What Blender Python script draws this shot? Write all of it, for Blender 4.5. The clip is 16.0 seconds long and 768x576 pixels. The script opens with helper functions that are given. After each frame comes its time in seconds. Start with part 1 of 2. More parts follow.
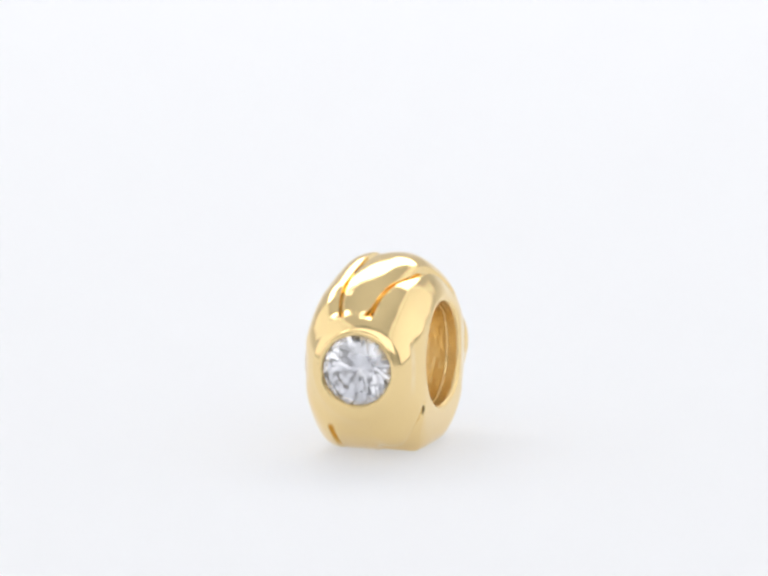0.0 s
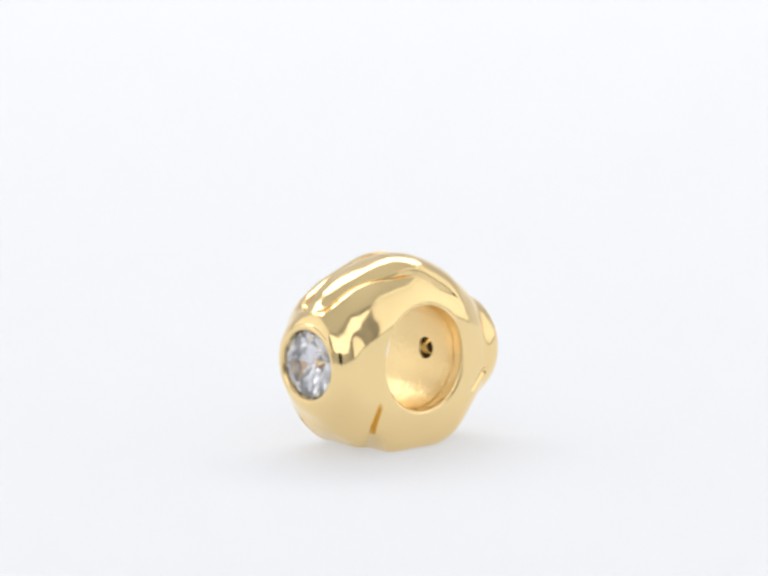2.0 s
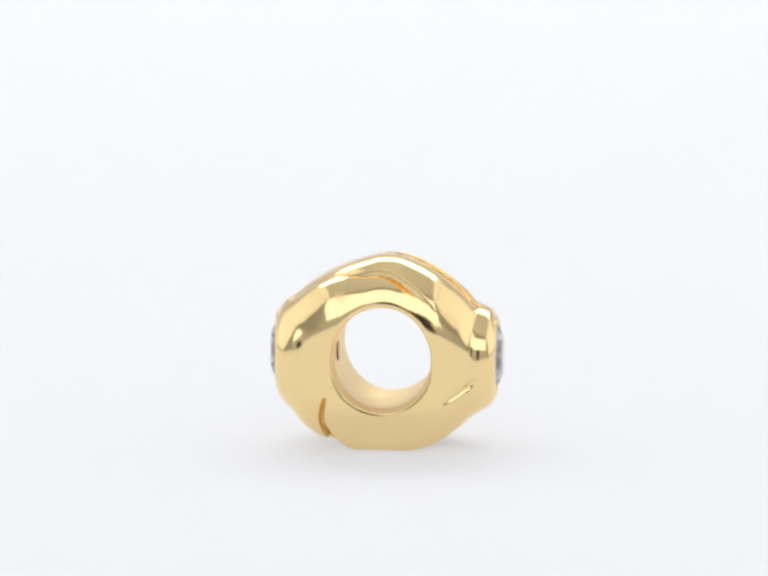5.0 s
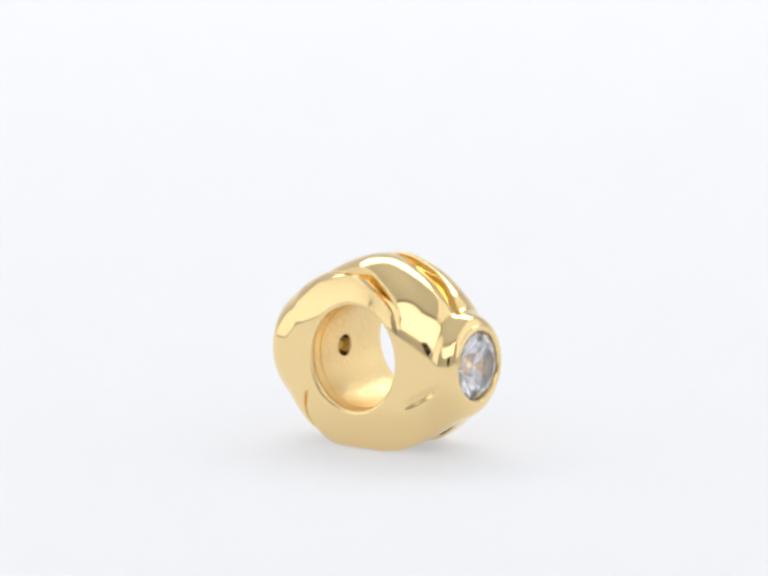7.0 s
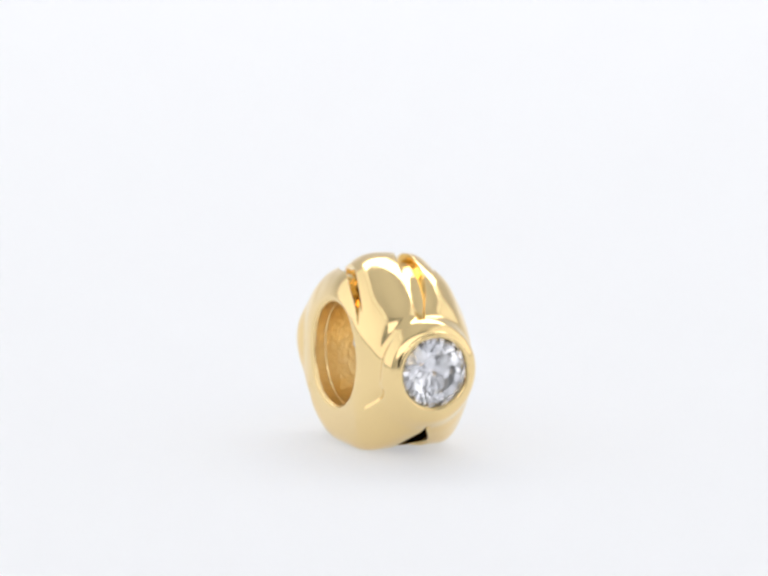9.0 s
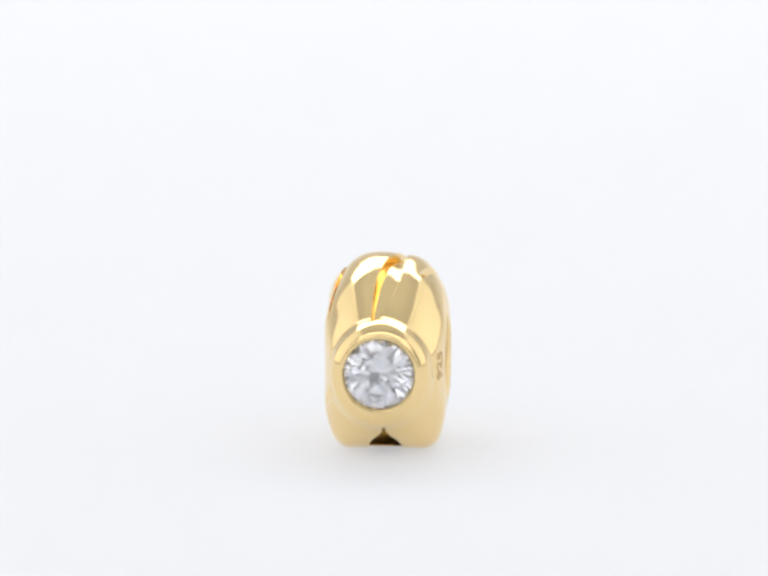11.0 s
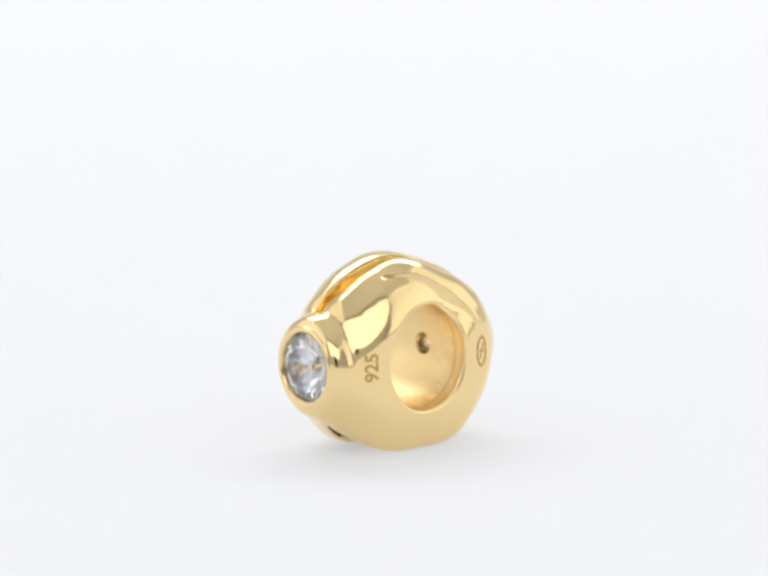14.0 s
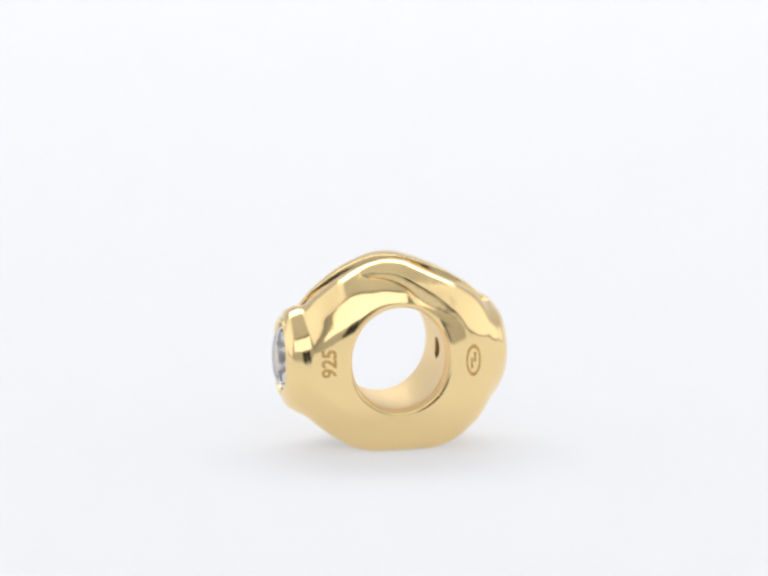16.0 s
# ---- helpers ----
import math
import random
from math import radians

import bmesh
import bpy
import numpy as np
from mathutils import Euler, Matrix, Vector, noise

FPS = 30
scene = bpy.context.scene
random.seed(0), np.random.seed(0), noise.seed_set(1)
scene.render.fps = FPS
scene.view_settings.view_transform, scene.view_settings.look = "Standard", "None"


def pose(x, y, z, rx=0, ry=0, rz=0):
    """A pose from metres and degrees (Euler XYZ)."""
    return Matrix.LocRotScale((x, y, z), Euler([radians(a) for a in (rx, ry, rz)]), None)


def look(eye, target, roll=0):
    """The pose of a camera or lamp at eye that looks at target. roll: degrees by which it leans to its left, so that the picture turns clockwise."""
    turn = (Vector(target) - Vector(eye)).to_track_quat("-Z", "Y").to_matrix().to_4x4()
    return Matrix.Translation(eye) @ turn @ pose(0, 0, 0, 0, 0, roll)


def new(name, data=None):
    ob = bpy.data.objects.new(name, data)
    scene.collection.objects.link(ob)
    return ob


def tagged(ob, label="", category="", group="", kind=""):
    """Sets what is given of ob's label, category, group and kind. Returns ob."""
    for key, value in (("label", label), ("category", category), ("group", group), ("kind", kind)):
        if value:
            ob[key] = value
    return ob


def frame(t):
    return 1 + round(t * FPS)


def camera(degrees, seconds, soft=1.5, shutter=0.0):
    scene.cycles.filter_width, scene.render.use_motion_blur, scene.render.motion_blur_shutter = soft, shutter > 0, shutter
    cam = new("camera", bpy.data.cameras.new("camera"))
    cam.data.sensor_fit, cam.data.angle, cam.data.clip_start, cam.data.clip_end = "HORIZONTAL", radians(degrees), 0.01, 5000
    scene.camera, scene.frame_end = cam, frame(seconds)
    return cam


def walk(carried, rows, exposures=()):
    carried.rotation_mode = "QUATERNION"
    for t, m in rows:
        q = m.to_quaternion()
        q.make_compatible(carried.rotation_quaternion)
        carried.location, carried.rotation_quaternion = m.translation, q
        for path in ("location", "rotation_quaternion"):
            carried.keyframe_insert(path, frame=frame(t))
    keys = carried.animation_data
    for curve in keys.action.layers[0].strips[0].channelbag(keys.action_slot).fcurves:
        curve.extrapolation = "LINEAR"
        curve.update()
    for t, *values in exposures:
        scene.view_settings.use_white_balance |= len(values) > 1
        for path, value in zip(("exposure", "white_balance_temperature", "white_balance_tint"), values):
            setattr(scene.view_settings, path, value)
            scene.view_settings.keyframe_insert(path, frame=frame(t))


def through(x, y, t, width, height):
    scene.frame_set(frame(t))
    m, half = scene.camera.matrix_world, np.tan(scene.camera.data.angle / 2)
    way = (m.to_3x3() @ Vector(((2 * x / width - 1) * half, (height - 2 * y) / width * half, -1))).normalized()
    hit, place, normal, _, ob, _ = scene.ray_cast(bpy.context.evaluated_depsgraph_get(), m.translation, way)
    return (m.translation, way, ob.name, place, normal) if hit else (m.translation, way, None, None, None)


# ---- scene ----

MM = 0.001                      # the bead is modelled in millimetres

# ---- camera: a locked-off macro view, a long lens looking down about ten degrees ----
cam = camera(12.0, 16.0, soft=3.0)
EYE = pose(-0.19 * MM, -155.67 * MM, 34.65 * MM, 90 - 10.14)
walk(cam, [(0.0, EYE), (16.0, EYE)], exposures=[(0.0, 0.18), (16.0, 0.18)])

# ---- light: a white product studio with softboxes, and a fill lamp added below ----
world = bpy.data.worlds.new("studio_air")
scene.world = world
world.use_nodes = True
world.node_tree.nodes["Background"].inputs[0].default_value = (0.93, 0.95, 1.0, 1)
world.node_tree.nodes["Background"].inputs[1].default_value = 0.25


def softbox(name, eye, target, width, height, watts, colour=(1.0, 0.995, 0.985)):
    data = bpy.data.lights.new(name, "AREA")
    data.shape, data.size, data.size_y, data.energy, data.color = "RECTANGLE", width, height, watts, colour
    lamp = new(name, data)
    lamp.matrix_world = look(eye, target)
    return lamp


softbox("softbox_west", (-0.80, 0.0, 0.46), (0, 0, 0.1), 1.3, 0.90, 2.35)
softbox("softbox_east", (0.80, 0.0, 0.46), (0, 0, 0.1), 1.3, 0.90, 2.35)
softbox("softbox_back", (0.0, 0.46, 0.62), (0, 0.10, 0.0), 0.95, 0.26, 2.7)
softbox("softbox_front", (0.0, -0.70, 0.50), (0, 0, 0.0), 1.1, 0.45, 1.6)
softbox("overhead_diffuser", (0.0, 0.0, 1.1), (0, 0.0001, 0.0), 1.7, 1.5, 1.8, (0.96, 0.98, 1.0))
# added under the paper only to thin the bead's shadow; no real source
softbox("shadow_fill_below", (0.0, 0.24, -0.40), (0, 0.2401, 0.0), 1.4, 1.1, 3.45, (0.98, 0.99, 1.0))


# ---- materials ----
def material(name, colour, rough, metal=0.0):
    m = bpy.data.materials.new(name)
    m.use_nodes = True
    b = m.node_tree.nodes["Principled BSDF"]
    b.inputs["Base Color"].default_value = (*colour, 1)
    b.inputs["Roughness"].default_value = rough
    b.inputs["Metallic"].default_value = metal
    return m, m.node_tree.nodes, m.node_tree.links, b


def noise_node(nodes, links, scale, detail=3.0):
    co = nodes.new("ShaderNodeTexCoord")
    n = nodes.new("ShaderNodeTexNoise")
    n.inputs["Scale"].default_value, n.inputs["Detail"].default_value = scale, detail
    links.new(co.outputs["Object"], n.inputs["Vector"])
    return n


def ranged(nodes, links, socket, low, high, target):
    r = nodes.new("ShaderNodeMapRange")
    r.inputs["From Min"].default_value, r.inputs["From Max"].default_value = 0.3, 0.7
    r.inputs["To Min"].default_value, r.inputs["To Max"].default_value = low, high
    links.new(socket, r.inputs["Value"])
    links.new(r.outputs["Result"], target)


def bump(nodes, links, socket, strength, distance, b):
    k = nodes.new("ShaderNodeBump")
    k.inputs["Strength"].default_value, k.inputs["Distance"].default_value = strength, distance
    links.new(socket, k.inputs["Height"])
    links.new(k.outputs["Normal"], b.inputs["Normal"])


def gold_material(name, colour, low, high, relief, bore=False):
    m, nodes, links, b = material(name, colour, low, 1.0)
    wear = noise_node(nodes, links, 420.0, 4.0)
    ranged(nodes, links, wear.outputs["Fac"], low, high, b.inputs["Roughness"])
    if bore:
        # the wall of the bore is left unpolished: the distance from its axis decides
        flat = nodes.new("ShaderNodeVectorMath")
        flat.operation = "MULTIPLY"
        flat.inputs[1].default_value = (1, 0, 0.935)
        askew = nodes.new("ShaderNodeMapping")
        askew.inputs["Rotation"].default_value = (0, 0, 0.022)
        links.new(wear.inputs["Vector"].links[0].from_socket, askew.inputs["Vector"])
        links.new(askew.outputs["Vector"], flat.inputs[0])
        far = nodes.new("ShaderNodeVectorMath")
        far.operation = "DISTANCE"
        far.inputs[1].default_value = (-0.00005, 0, 0.00410 * 0.935)
        links.new(flat.outputs[0], far.inputs[0])
        inner = nodes.new("ShaderNodeMapRange")
        inner.inputs["From Min"].default_value, inner.inputs["From Max"].default_value = 0.00216, 0.00224
        inner.inputs["To Min"].default_value, inner.inputs["To Max"].default_value = 0.27, 0.0
        links.new(far.outputs["Value"], inner.inputs["Value"])
        total = nodes.new("ShaderNodeMath")
        links.new(b.inputs["Roughness"].links[0].from_socket, total.inputs[0])
        links.new(inner.outputs["Result"], total.inputs[1])
        links.new(total.outputs[0], b.inputs["Roughness"])
    wave = noise_node(nodes, links, 900.0, 2.0)
    height = wave.outputs["Fac"]
    if bore:
        # and keeps the grain of the casting
        grain = noise_node(nodes, links, 3800.0, 3.0)
        coarse = nodes.new("ShaderNodeMath")
        coarse.operation = "MULTIPLY"
        links.new(grain.outputs["Fac"], coarse.inputs[0])
        links.new(inner.outputs["Result"], coarse.inputs[1])
        both = nodes.new("ShaderNodeMath")
        both.operation = "MULTIPLY_ADD"
        both.inputs[1].default_value = 16.0
        links.new(coarse.outputs[0], both.inputs[0])
        links.new(height, both.inputs[2])
        height = both.outputs[0]
    bump(nodes, links, height, relief, 0.00004, b)
    return m


GOLD = gold_material("polished_gold", (0.917, 0.703, 0.355), 0.09, 0.13, 0.35, bore=True)
# the same gold darkened, shade of the engraved marks put into the colour
GOLD_STAMP_SHADE = gold_material("stamp_shade_gold", (0.58, 0.36, 0.12), 0.22, 0.34, 0.3)


def crystal_material():
    m, nodes, links, b = material("clear_zirconia", (0.93, 0.94, 1.0), 0.05)
    b.inputs["Transmission Weight"].default_value = 0.93
    b.inputs["IOR"].default_value = 2.16
    return m


CRYSTAL = crystal_material()


def paper_material(name, colour, through=0.0):
    m, nodes, links, b = material(name, colour, 0.6)
    n = noise_node(nodes, links, 2.2, 5.0)
    ranged(nodes, links, n.outputs["Fac"], 0.55, 0.7, b.inputs["Roughness"])
    tint = nodes.new("ShaderNodeMix")
    tint.data_type = "RGBA"
    tint.inputs["A"].default_value = (*[c * 0.985 for c in colour], 1)
    tint.inputs["B"].default_value = (*colour, 1)
    links.new(n.outputs["Fac"], tint.inputs["Factor"])
    links.new(tint.outputs["Result"], b.inputs["Base Color"])
    fine = noise_node(nodes, links, 1500.0, 2.0)
    bump(nodes, links, fine.outputs["Fac"], 0.03, 0.00005, b)
    b.inputs["Specular IOR Level"].default_value = 0.25
    if through:
        # a share of the added fill lamp's light passes through the sheet from beneath
        t = nodes.new("ShaderNodeBsdfTranslucent")
        t.inputs["Color"].default_value = (0.93, 0.94, 0.96, 1)
        mix = nodes.new("ShaderNodeMixShader")
        mix.inputs["Fac"].default_value = through
        links.new(b.outputs["BSDF"], mix.inputs[1])
        links.new(t.outputs["BSDF"], mix.inputs[2])
        links.new(mix.outputs["Shader"], nodes["Material Output"].inputs["Surface"])
    return m


SWEEP = paper_material("white_sweep_paper", (0.850, 0.852, 0.882), through=0.50)
ROOM = paper_material("room_paint", (0.72, 0.72, 0.72))
# darker than ROOM: the dimness of the camera side is put into this colour
ROOM_FRONT = paper_material("room_front_dimmed", (0.60, 0.60, 0.60))


# ---- the setting: a seamless white sweep in a plain room ----
def mesh_object(name, verts, faces, mat, parent=None, smooth=False):
    me = bpy.data.meshes.new(name)
    me.from_pydata([tuple(v) for v in verts], [], [tuple(f) for f in faces])
    me.materials.append(mat)
    if smooth:
        me.polygons.foreach_set("use_smooth", [True] * len(me.polygons))
    me.update()
    ob = new(name, me)
    ob.parent = parent
    return ob


def sweep():
    line = [(-0.7, 0.0), (0.30, 0.0)]
    for i in range(1, 25):
        a = i / 24 * math.pi / 2
        line.append((0.30 + 0.30 * math.sin(a), 0.30 - 0.30 * math.cos(a)))
    line.append((0.60, 1.0))
    verts, faces, n = [], [], len(line)
    for x in (-0.9, 0.9):
        verts += [(x, y, z) for y, z in line]
    for i in range(n - 1):
        faces.append((i, n + i, n + i + 1, i + 1))
    ob = mesh_object("ground", verts, faces, SWEEP, smooth=True)
    return tagged(ob, "seamless white paper sweep under the gold bead", "ground", kind="structure")


def slab(name, lo, hi, mat, label):
    x0, y0, z0 = lo
    x1, y1, z1 = hi
    v = [(x, y, z) for x in (x0, x1) for y in (y0, y1) for z in (z0, z1)]
    f = [(0, 1, 3, 2), (4, 6, 7, 5), (0, 4, 5, 1), (2, 3, 7, 6), (0, 2, 6, 4), (1, 5, 7, 3)]
    return tagged(mesh_object(name, v, f, mat), label, "wall", kind="structure")


sweep()
slab("floor", (-1.1, -0.9, -0.56), (1.1, 1.1, -0.50), ROOM, "plain grey studio floor under the paper")
slab("wall_north", (-1.1, 1.04, -0.5), (1.1, 1.1, 1.25), ROOM, "plain light grey studio wall")
# unseen wall, its darker grey gives the gold dim reflections
slab("wall_south", (-1.1, -0.9, -0.5), (1.1, -0.84, 1.25), ROOM_FRONT, "unseen studio wall, greyed for the dim camera side")
slab("wall_east", (1.1, -0.9, -0.56), (1.16, 1.1, 1.25), ROOM, "plain light grey studio wall")
slab("wall_west", (-1.16, -0.9, -0.56), (-1.1, 1.1, 1.25), ROOM, "plain light grey studio wall")
slab("ceiling", (-1.16, -0.9, 1.25), (1.16, 1.1, 1.31), ROOM, "plain light grey studio ceiling")


# ---- solid modelling by distance fields (millimetres) ----
def rmax(a, b, r):
    u, v = np.maximum(a + r, 0), np.maximum(b + r, 0)
    return np.minimum(-r, np.maximum(a, b)) + np.sqrt(u * u + v * v)


def smax(a, b, k):
    h = np.maximum(k - np.abs(a - b), 0) / k
    return np.maximum(a, b) + h * h * k / 4


def smin(a, b, k):
    return -smax(-a, -b, k)


def step(v, a, b):
    u = np.clip((v - a) / (b - a), 0, 1)
    return u * u * (3 - 2 * u)


def eased(v, xs, ys):
    """A smooth curve through the given places."""
    xs, ys = np.array(xs), np.array(ys)
    m = np.gradient(ys, xs)
    v = np.clip(v, xs[0], xs[-1])
    i = np.clip(np.searchsorted(xs, v) - 1, 0, len(xs) - 2)
    h = xs[i + 1] - xs[i]
    u = (v - xs[i]) / h
    a, b = (1 + 2 * u) * (1 - u) ** 2, u * u * (3 - 2 * u)
    return a * ys[i] + b * ys[i + 1] + h * (u * (1 - u) ** 2 * m[i] - u * u * (1 - u) * m[i + 1])


def outline(x, z):
    """The bead seen along its hole: a flat foot, sloping flanks, a round crown."""
    ax = np.sqrt(x * x + 0.3)
    flank = smax((x - 2.17) * 0.615 + (z - 7.66) * 0.788, (-x - 1.77) * 0.52 + (z - 8.06) * 0.854, 0.8)
    d = smax(z - 8.58, flank, 1.3)
    d = smax(d, (ax - 2.06 - 0.44 * step(-x, 0.0, 2.0)) * 0.576 - (z - 0.1) * 0.817, 0.6)
    return smax(d, -z, 0.60)


def trough(v, centre, half, depth, soft):
    """A groove with a rounded floor, and the strands rolling gently into it."""
    u = np.abs(v - centre)
    return depth * (1 - step(u, half * 0.78, half * 1.06)) + soft * np.exp(-(u / 0.45) ** 2)


# the grooves between the strands over the crown: x, y, half width, depth
GROOVES = (
    ((-4.35, 0.45, 0.10, 0.0), (-4.0, 0.62, 0.11, 0.20), (-2.4, 0.95, 0.14, 0.24), (-0.6, 0.68, 0.17, 0.4),
     (0.9, 0.37, 0.40, 0.42), (2.7, 0.0, 0.42, 0.45), (3.6, -0.27, 0.22, 0.35), (4.2, -0.42, 0.08, 0.0)),
    ((-4.4, -0.6, 0.30, 0.0), (-4.0, -0.67, 0.20, 0.22), (-2.7, -1.0, 0.15, 0.24), (-1.1, -1.62, 0.14, 0.26),
     (0.0, -1.82, 0.15, 0.28), (0.8, -2.05, 0.15, 0.26), (1.6, -2.25, 0.11, 0.12), (2.3, -2.45, 0.1, 0.0)),
    ((-3.4, 2.75, 0.1, 0.0), (-2.4, 2.55, 0.14, 0.10), (-0.5, 2.15, 0.15, 0.28), (0.9, 1.7, 0.12, 0.25), (1.7, 1.45, 0.1, 0.0)),
)


def crown_grooves(x, y, z):
    top = step(z, 4.6, 5.8)
    d = 0
    for g in GROOVES:
        gx = [p[0] for p in g]
        c, w, k = (eased(x, gx, [p[i] for p in g]) for i in (1, 2, 3))
        d = d + trough(y, c, w, k, 0.10 * np.minimum(1, k * 3)) * top
        # towards the first setting each strand slopes down under the edge of the next
        d = d + 0.17 * np.minimum(1, k * 4) * step(-x, 0.3, 1.8) * step(y - c, 0.0, 0.1) * np.exp(-np.maximum(y - c, 0) / 0.55) * top
    return d


def face_hollows(x, y, z):
    """Smooth valleys between strand, face ring and setting, and the creases below."""
    d = 0
    front, back = step(-y, 0.8, 1.5), step(y, 0.8, 1.5)
    for side, a, b, k, w in (
            (front, (-1.3, 7.15), (-4.0, 4.85), 0.06, 0.50), (front, (1.8, 6.6), (4.2, 4.9), 0.04, 0.45),
            (front, (2.2, 2.05), (4.4, 3.5), 0.13, 0.17), (back, (1.3, 7.2), (4.0, 5.0), 0.06, 0.45),
            (back, (-1.5, 7.1), (-3.9, 5.2), 0.05, 0.35)):
        ux, uz = b[0] - a[0], b[1] - a[1]
        n = math.hypot(ux, uz)
        h = ((x - a[0]) * ux + (z - a[1]) * uz) / (n * n)
        across = ((x - a[0]) * uz - (z - a[1]) * ux) / n
        d = d + side * k * step(h, 0.0, 0.35) * (1 - step(h, 0.75, 1.05)) * np.exp(-(across / w) ** 2)
    # the lobe beside the first setting meets the face ring in a crease that opens towards the foot
    heights = (0.0, 0.25, 1.15, 2.3, 2.6)
    v = x - eased(z, heights, (-1.45, -1.75, -2.50, -2.50, -2.43))
    w = eased(z, heights, (0.55, 0.48, 0.20, 0.07, 0.05))
    deep = eased(z, heights, (1.1, 1.0, 0.45, 0.18, 0.0)) * step(-y, 0.3, 0.8) * (1 - step(z, 2.3, 2.6))
    d = d + deep * (1 - step(v, -0.07, 0.05)) * step(v, -w - 0.12, -w * 0.6)
    d = d + 0.3 * deep * (1 - step(v, -0.07, 0.05)) * np.exp(np.minimum(v + w, 0) / 0.35)
    # a short groove under the other strand
    d = d + 0.3 * (1 - step(np.abs(y - 1.15), 0.05, 0.16)) * step(-x, 0.8, 2.0) * (1 - step(z, 1.3, 1.6))
    return d


def foot_slot(x, y, z):
    """The deep slot under the setting that runs along the foot, shut below by an added sole."""
    w = np.interp(x, (-2.0, -0.5, 2.2, 2.8, 3.5), (0.3, 0.5, 0.72, 0.50, 0.04))
    c = np.interp(x, (-2.0, 2.2, 3.5), (-0.3, 0.0, 0.02))
    # the 0.07 sole is added to keep the ground's light out of the slot
    return np.maximum(np.maximum(np.abs(y - c) - w, z - np.interp(x, (-2, 1.8, 2.6, 3.9), (1.2, 1.5, 2.3, 2.4))), np.maximum(x - 3.9, np.maximum(-1.2 - x, 0.07 - z)))


def hole(x, y, z):
    r = np.hypot(x + 0.05 - 0.022 * y, (z - 4.10) * 0.935)    # the bore runs slightly askew
    # barrel-shaped inside, with a shallow step just within each mouth
    return r - 2.09 - 0.06 * (1 - step(np.abs(y), 0.6, 1.8)) - 0.03 * step(np.abs(y), 1.96, 2.02)


ENDS = {-1: (-math.cos(0.075), -math.sin(0.075), 4.08), 1: (math.cos(0.023), -math.sin(0.023), 3.93)}    # the way out and the height of each stone

SHORT = {-1: 0.0, 1: 0.08}    # how much nearer to the middle each setting ends


def stone_space(s, x, y, z):
    """How far out along a stone's axis, and how far from that axis."""
    dx, dy, cz = ENDS[s]
    return x * dx + y * dy + SHORT[s], np.hypot(y * dx - x * dy, z - cz)


def seat(x, y, z):
    """What is cut away for the stones: a cup, a cone and a drilled hole into the bore."""
    d = None
    for s in ENDS:
        u, r = stone_space(s, x, y, z)
        cup = np.maximum(r - 1.53, 4.44 - u)
        cone = np.maximum(r - 1.53 + (4.46 - u) * 0.95, u - 4.6)
        drill = np.maximum(r - 0.47, np.maximum(1.8 - u, u - 4.0))
        c = np.minimum(np.minimum(cup, cone), drill)
        d = c if d is None else np.minimum(d, c)
    return d


def collar(s, x, y, z):
    """The swelling of the body that carries a stone, a little taller than wide."""
    dx, dy, cz = ENDS[s]
    wide, narrow = (2.36, 0.09) if s > 0 else (2.32, 0.08)
    u, r = stone_space(s, x, y, z)
    r = np.hypot((y * dx - x * dy) * (1 + narrow * step(r, 1.6, 2.2)), z - cz)
    wide = wide - 0.10 * step(z - cz, 0.5, 2.0)
    d = rmax((r - wide) * 0.8 + (u - 4.30) * 0.6, u - 4.86, 0.36)
    d = smax(d, r - wide - 0.02, 0.3)
    return smax(d, 3.95 - u, 0.3)


def body_field(x, y, z):
    end = step(np.abs(x), 0.8, 4.0)
    half = 2.62 - 0.55 * step(x, 1.8, 4.7) - 0.35 * step(-x, 2.3, 4.7) - 0.30 * (1 - step(z, 0.0, 2.4))
    r = 0.68 + 0.52 * step(z, 0.1, 2.5) + 0.65 * end + 1.0 * (1 - end) * step(z, 2.0, 6.5)
    d = rmax(outline(x, z), np.abs(y) - half, r)
    d = smax(d, np.abs(x + 0.08) - 4.36, 1.1)
    d = d + crown_grooves(x, y, z) + face_hollows(x, y, z)
    d = smin(d, collar(-1, x, y, z), 0.55)
    d = smin(d, collar(1, x, y, z), 0.28 + 0.25 * (1 - step(z, 2.5, 4.5)))
    d = smax(d, -foot_slot(x, y, z), 0.12)
    d = rmax(d, -hole(x, y, z), 0.22)
    return np.maximum(d, -seat(x, y, z))


def bezel_field(s):
    """The thin rim that is pressed over the edge of a stone."""
    def field(x, y, z):
        u, r = stone_space(s, x, y, z)
        d = np.hypot(u - 4.715, r - 1.62) - 0.15
        return np.maximum(d, 1.47 - r)
    return field


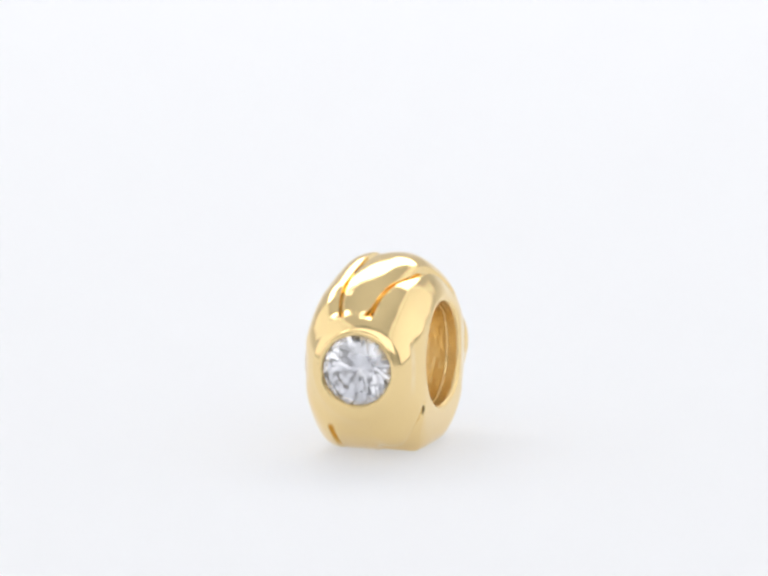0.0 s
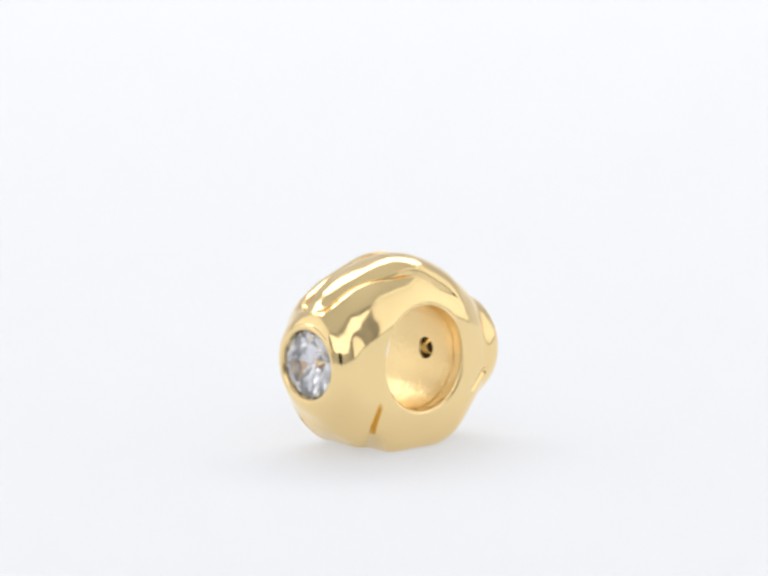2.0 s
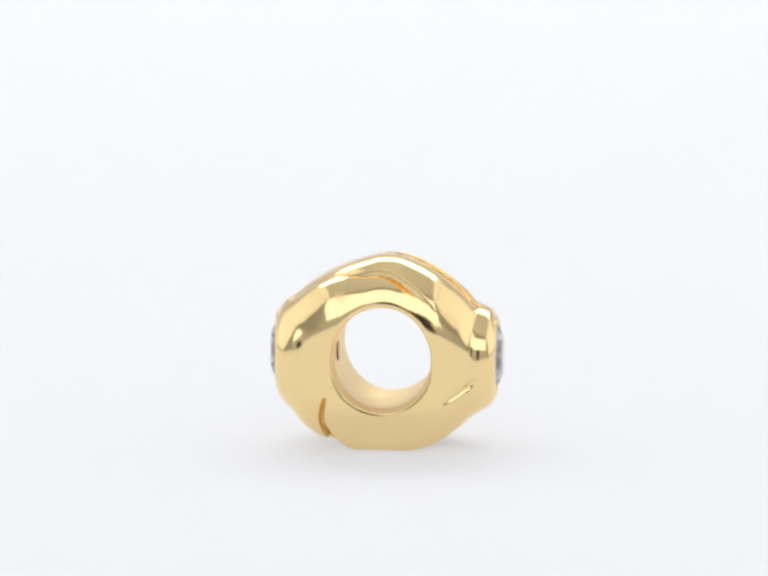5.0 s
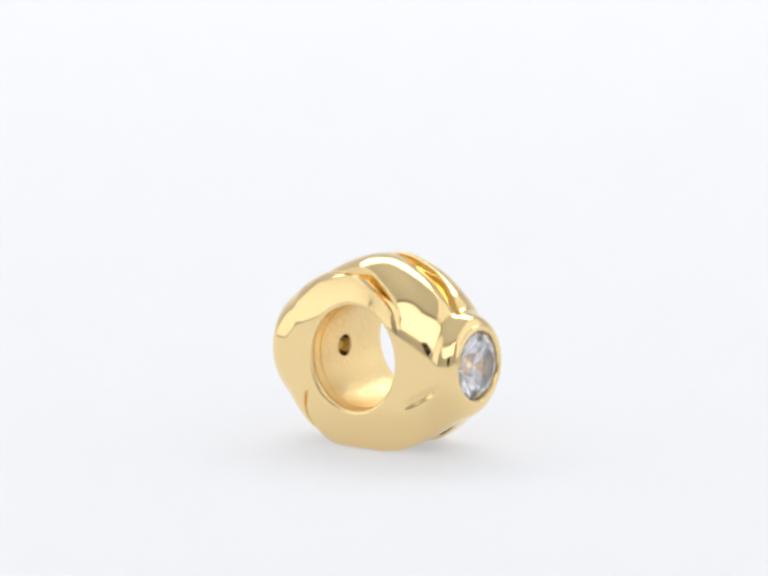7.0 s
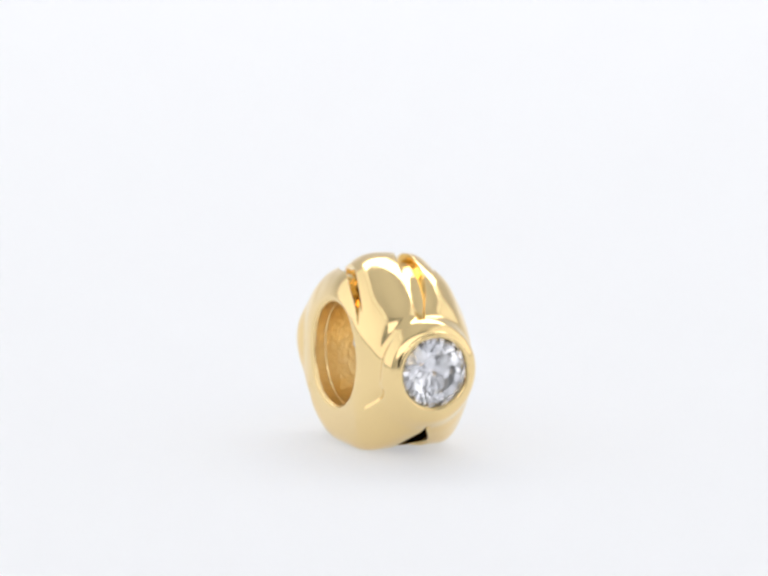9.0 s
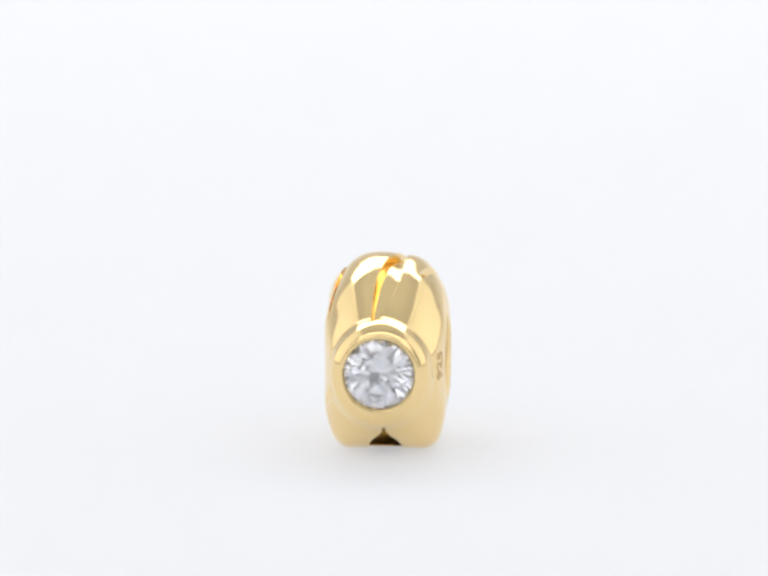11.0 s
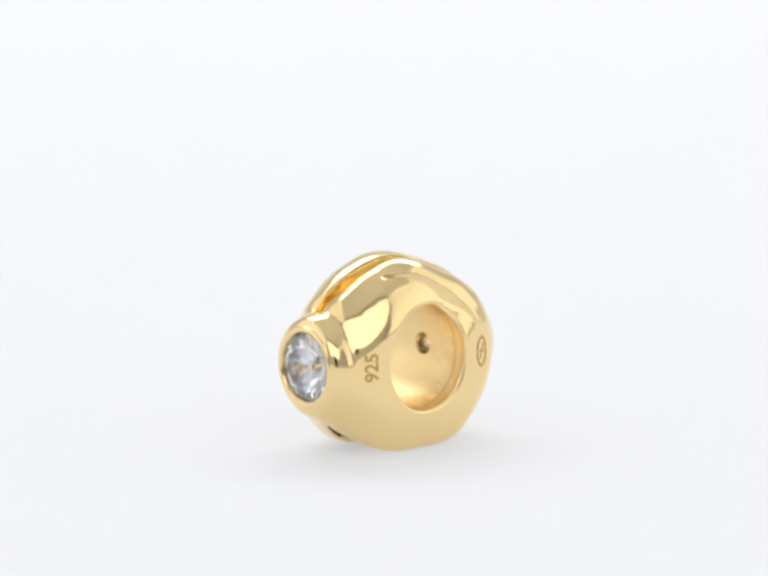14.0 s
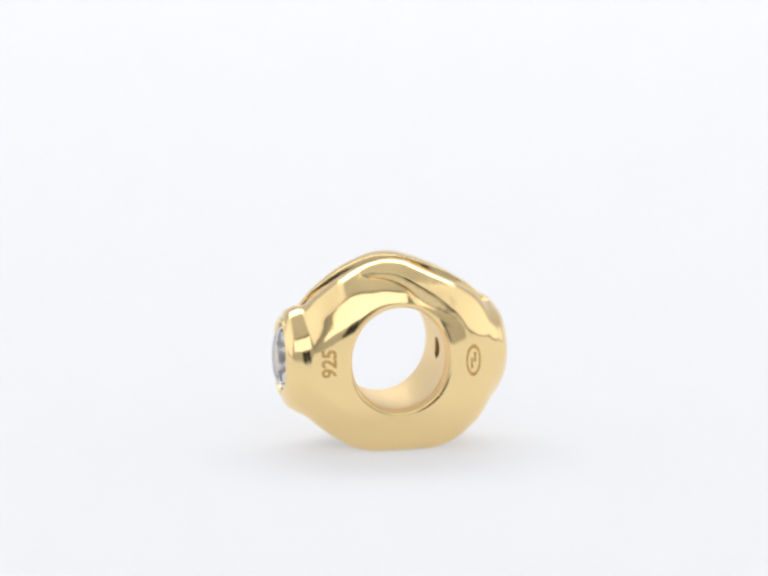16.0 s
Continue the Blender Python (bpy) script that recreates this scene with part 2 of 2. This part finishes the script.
def surface(name, field, lo, hi, cell, mat, parent):
    """The zero surface of a field as one smooth mesh (surface nets, drawn onto the field)."""
    axes = [np.arange(a, b + cell, cell, dtype=np.float32) for a, b in zip(lo, hi)]
    n = [len(a) for a in axes]
    val = field(axes[0][:, None, None], axes[1][None, :, None], axes[2][None, None, :]).astype(np.float32)
    val = np.broadcast_to(val, n)
    inside = val < 0
    count = np.zeros([k - 1 for k in n], np.int8)
    for i in (0, 1):
        for j in (0, 1):
            for k in (0, 1):
                count += inside[i:n[0] - 1 + i, j:n[1] - 1 + j, k:n[2] - 1 + k]
    active = (count > 0) & (count < 8)
    index = np.full(active.shape, -1, np.int64)
    cells = np.argwhere(active)
    index[active] = np.arange(len(cells))
    p = np.array(lo) + (cells + 0.5) * cell
    quads = []
    for ax in range(3):
        a = [slice(None)] * 3
        b = [slice(None)] * 3
        a[ax], b[ax] = slice(0, -1), slice(1, None)
        s0, s1 = inside[tuple(a)], inside[tuple(b)]
        e = np.argwhere(s0 != s1)
        flip = s1[tuple(e.T)]
        o1, o2 = (ax + 1) % 3, (ax + 2) % 3
        ok = (e[:, o1] > 0) & (e[:, o2] > 0) & (e[:, o1] < n[o1] - 1) & (e[:, o2] < n[o2] - 1)
        e, flip = e[ok], flip[ok]
        q = []
        for d1, d2 in ((0, 0), (-1, 0), (-1, -1), (0, -1)):
            c = e.copy()
            c[:, o1] += d1
            c[:, o2] += d2
            q.append(index[tuple(c.T)])
        q = np.stack(q, 1)
        q[flip] = q[flip][:, ::-1]
        quads.append(q)
    quads = np.concatenate(quads)
    h = 0.012

    def gradient(p):
        g = []
        for i in range(3):
            o = np.zeros(3)
            o[i] = h
            g.append((field(*(p + o).T) - field(*(p - o).T)) / (2 * h))
        return np.stack(g, 1)
    for i in range(5):
        g = gradient(p)
        move = -field(*p.T)[:, None] * g / np.maximum((g * g).sum(1), 0.25)[:, None]
        p = p + np.clip(move, -0.5 * cell, 0.5 * cell)
    g = gradient(p)
    g /= np.maximum(np.linalg.norm(g, axis=1), 1e-6)[:, None]
    ob = mesh_object(name, p * MM, quads.tolist(), mat, parent, smooth=True)
    ob.data.normals_split_custom_set_from_vertices(g.tolist())
    return ob


# ---- the bead charm ----
def stone(s, parent):
    """A round brilliant-cut stone: table, crown, girdle and pavilion facets."""
    dx, dy, cz = ENDS[s]
    pts, radius = [], 1.5
    rings = ((0.43, 0.57, 8, 0.0), (0.27, 0.80, 8, 0.5), (0.03, 1.0, 16, 0.0), (-0.03, 1.0, 16, 0.0), (-1.13, 0.20, 8, 0.5))
    for depth, r, n, turn in rings:
        for i in range(n):
            a = (i + turn) / n * 2 * math.pi + 0.2
            pts.append((depth, r * radius * math.cos(a), r * radius * math.sin(a)))
    pts.append((-1.36, 0.0, 0.0))
    bm = bmesh.new()
    for d, y, z in pts:
        u = 4.64 - SHORT[s] + d
        bm.verts.new(((u * dx - y * dy) * MM, (u * dy + y * dx) * MM, (cz + z) * MM))
    bmesh.ops.scale(bm, vec=(1000, 1000, 1000), verts=bm.verts)
    bmesh.ops.convex_hull(bm, input=bm.verts)
    bmesh.ops.dissolve_limit(bm, angle_limit=0.02, verts=bm.verts, edges=bm.edges)
    bmesh.ops.recalc_face_normals(bm, faces=bm.faces)
    bmesh.ops.scale(bm, vec=(0.001, 0.001, 0.001), verts=bm.verts)
    me = bpy.data.meshes.new("stone")
    bm.to_mesh(me)
    bm.free()
    me.materials.append(CRYSTAL)
    ob = new("stone", me)
    ob.parent = parent
    return tagged(ob, "round brilliant-cut clear white stone")


def onto_face(x, z, side, lift):
    """The y of the body's surface at x, z on one of its two faces."""
    y = np.full(len(x), 3.4 * side)
    for i in range(60):
        y = y - side * 0.7 * np.maximum(body_field(x, y, z) - lift, -0.02)
    return y


def stamped_number(parent):
    """The fineness mark, reading upwards beside the bore."""
    curve = bpy.data.curves.new("mark", "FONT")
    curve.body, curve.size, curve.align_x, curve.align_y = "925", 0.84, "CENTER", "CENTER"
    curve.extrude, curve.resolution_u, curve.offset = 0.02, 3, 0.02
    tmp = bpy.data.objects.new("mark", curve)
    me = bpy.data.meshes.new_from_object(tmp)
    bpy.data.objects.remove(tmp)
    bm = bmesh.new()
    bm.from_mesh(me)
    bmesh.ops.subdivide_edges(bm, edges=[e for e in bm.edges if e.calc_length() > 0.15], cuts=2)
    co = np.array([v.co[:] for v in bm.verts])
    # seen from the far face, the text's right points up and its top points to the stone
    x, z = 3.07 + co[:, 1] * 1.0, 4.05 + co[:, 0]
    y = onto_face(x, z, 1, 0.0) + np.where(co[:, 2] > 0, 0.012, -0.05)
    for v, a, b, c in zip(bm.verts, x, y, z):
        v.co = (a * MM, b * MM, c * MM)
    bmesh.ops.recalc_face_normals(bm, faces=bm.faces)
    out = bpy.data.meshes.new("fineness_mark")
    bm.to_mesh(out)
    bm.free()
    out.materials.append(GOLD_STAMP_SHADE)
    ob = new("fineness_mark", out)
    ob.parent = parent
    return tagged(ob, "small stamped number 925 in the gold")


def stamped_oval(parent):
    """An oval stamp with an unreadable device, drawn as a ring and plain bars."""
    verts, faces, n, m = [], [], 40, 8
    for i in range(n):
        a = 2 * math.pi * i / n
        for j in range(m):
            b = 2 * math.pi * j / m
            r = 1 + 0.13 * math.cos(b)
            verts.append((-3.2 + 0.30 * r * math.cos(a), 0.035 * math.sin(b), 3.98 + 0.62 * r * math.sin(a)))
            faces.append((i * m + j, (i + 1) % n * m + j, (i + 1) % n * m + (j + 1) % m, i * m + (j + 1) % m))
    for cx, cz, w, h in ((-3.27, 4.14, 0.035, 0.20), (-3.13, 3.86, 0.035, 0.22)):
        k = len(verts)
        for sx in (-1, 1):
            for sz in (-1, 1):
                for sy in (-0.03, 0.015):
                    verts.append((cx + sx * w, sy, cz + sz * h))
        faces += [tuple(k + i for i in f) for f in
                  ((0, 1, 3, 2), (4, 6, 7, 5), (0, 4, 5, 1), (2, 3, 7, 6), (0, 2, 6, 4), (1, 5, 7, 3))]
    v = np.array(verts)
    v[:, 1] += onto_face(v[:, 0], v[:, 2], 1, 0.0)
    ob = mesh_object("oval_stamp", v * MM, faces, GOLD_STAMP_SHADE, parent, smooth=True)
    return tagged(ob, "small oval stamped cartouche in the gold")


def bead_charm():
    bead = tagged(new("bead_charm"), "polished gold bead charm with two clear stones on white paper", "bead charm")
    surface("body", body_field, (-5.0, -2.95, -0.1), (5.0, 2.95, 8.6), 0.042, GOLD, bead)
    for s in (-1, 1):
        lo, hi = ((-5.1, -2.3, 2.1), (-4.3, 1.7, 6.1)) if s < 0 else ((4.3, -2.1, 1.9), (5.1, 1.9, 5.9))
        b = surface("bezel", bezel_field(s), lo, hi, 0.035, GOLD, bead)
        tagged(b, "rounded gold rim round the stone")
        stone(s, bead)
    stamped_number(bead)
    stamped_oval(bead)
    return bead


BEAD = bead_charm()


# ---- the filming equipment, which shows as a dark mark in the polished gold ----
def lathe(profile, n=48):
    """A mesh turned about its own z axis from (radius, height) places."""
    bm = bmesh.new()
    rows = [[bm.verts.new((r * math.cos(2 * math.pi * i / n), r * math.sin(2 * math.pi * i / n), h)) for i in range(n)]
            for r, h in profile]
    for a, b in zip(rows, rows[1:]):
        for i in range(n):
            bm.faces.new((a[i], a[(i + 1) % n], b[(i + 1) % n], b[i]))
    return bm


def part(name, bm, mat, parent, label=""):
    me = bpy.data.meshes.new(name)
    bmesh.ops.recalc_face_normals(bm, faces=bm.faces)
    bm.to_mesh(me)
    bm.free()
    me.materials.append(mat)
    ob = new(name, me)
    ob.parent = parent
    if label:
        tagged(ob, label)
    return ob


def block(size, centre, edge):
    bm = bmesh.new()
    bmesh.ops.create_cube(bm, size=1.0)
    for v in bm.verts:
        v.co = [c * k + o for c, k, o in zip(v.co, size, centre)]
    bmesh.ops.bevel(bm, geom=bm.edges[:], offset=edge, segments=3, affect="EDGES", profile=0.5)
    return bm


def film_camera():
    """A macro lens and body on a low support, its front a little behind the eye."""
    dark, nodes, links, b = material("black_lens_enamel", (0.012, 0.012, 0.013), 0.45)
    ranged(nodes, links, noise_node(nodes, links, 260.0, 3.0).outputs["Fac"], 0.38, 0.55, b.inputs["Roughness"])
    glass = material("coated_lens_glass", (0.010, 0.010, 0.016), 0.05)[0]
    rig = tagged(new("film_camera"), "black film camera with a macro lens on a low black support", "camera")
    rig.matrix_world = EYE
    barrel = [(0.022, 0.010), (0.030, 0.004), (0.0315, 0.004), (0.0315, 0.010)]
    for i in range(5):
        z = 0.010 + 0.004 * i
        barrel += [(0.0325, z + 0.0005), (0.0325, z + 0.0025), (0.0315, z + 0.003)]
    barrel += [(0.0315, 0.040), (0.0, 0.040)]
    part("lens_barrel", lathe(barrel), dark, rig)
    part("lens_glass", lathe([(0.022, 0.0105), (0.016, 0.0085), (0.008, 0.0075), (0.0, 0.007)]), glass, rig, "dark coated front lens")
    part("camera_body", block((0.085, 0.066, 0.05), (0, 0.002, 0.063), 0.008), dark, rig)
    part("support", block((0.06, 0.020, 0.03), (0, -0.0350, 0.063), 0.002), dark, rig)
    return rig


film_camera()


def motions():
    """The bead turns steadily on the spot, clockwise seen from above."""
    rows = [(i * 0.5, pose(0, 0, 0, 0, 0, 69.3 - 14.81 * i * 0.5)) for i in range(33)]
    walk(BEAD, rows)


motions()
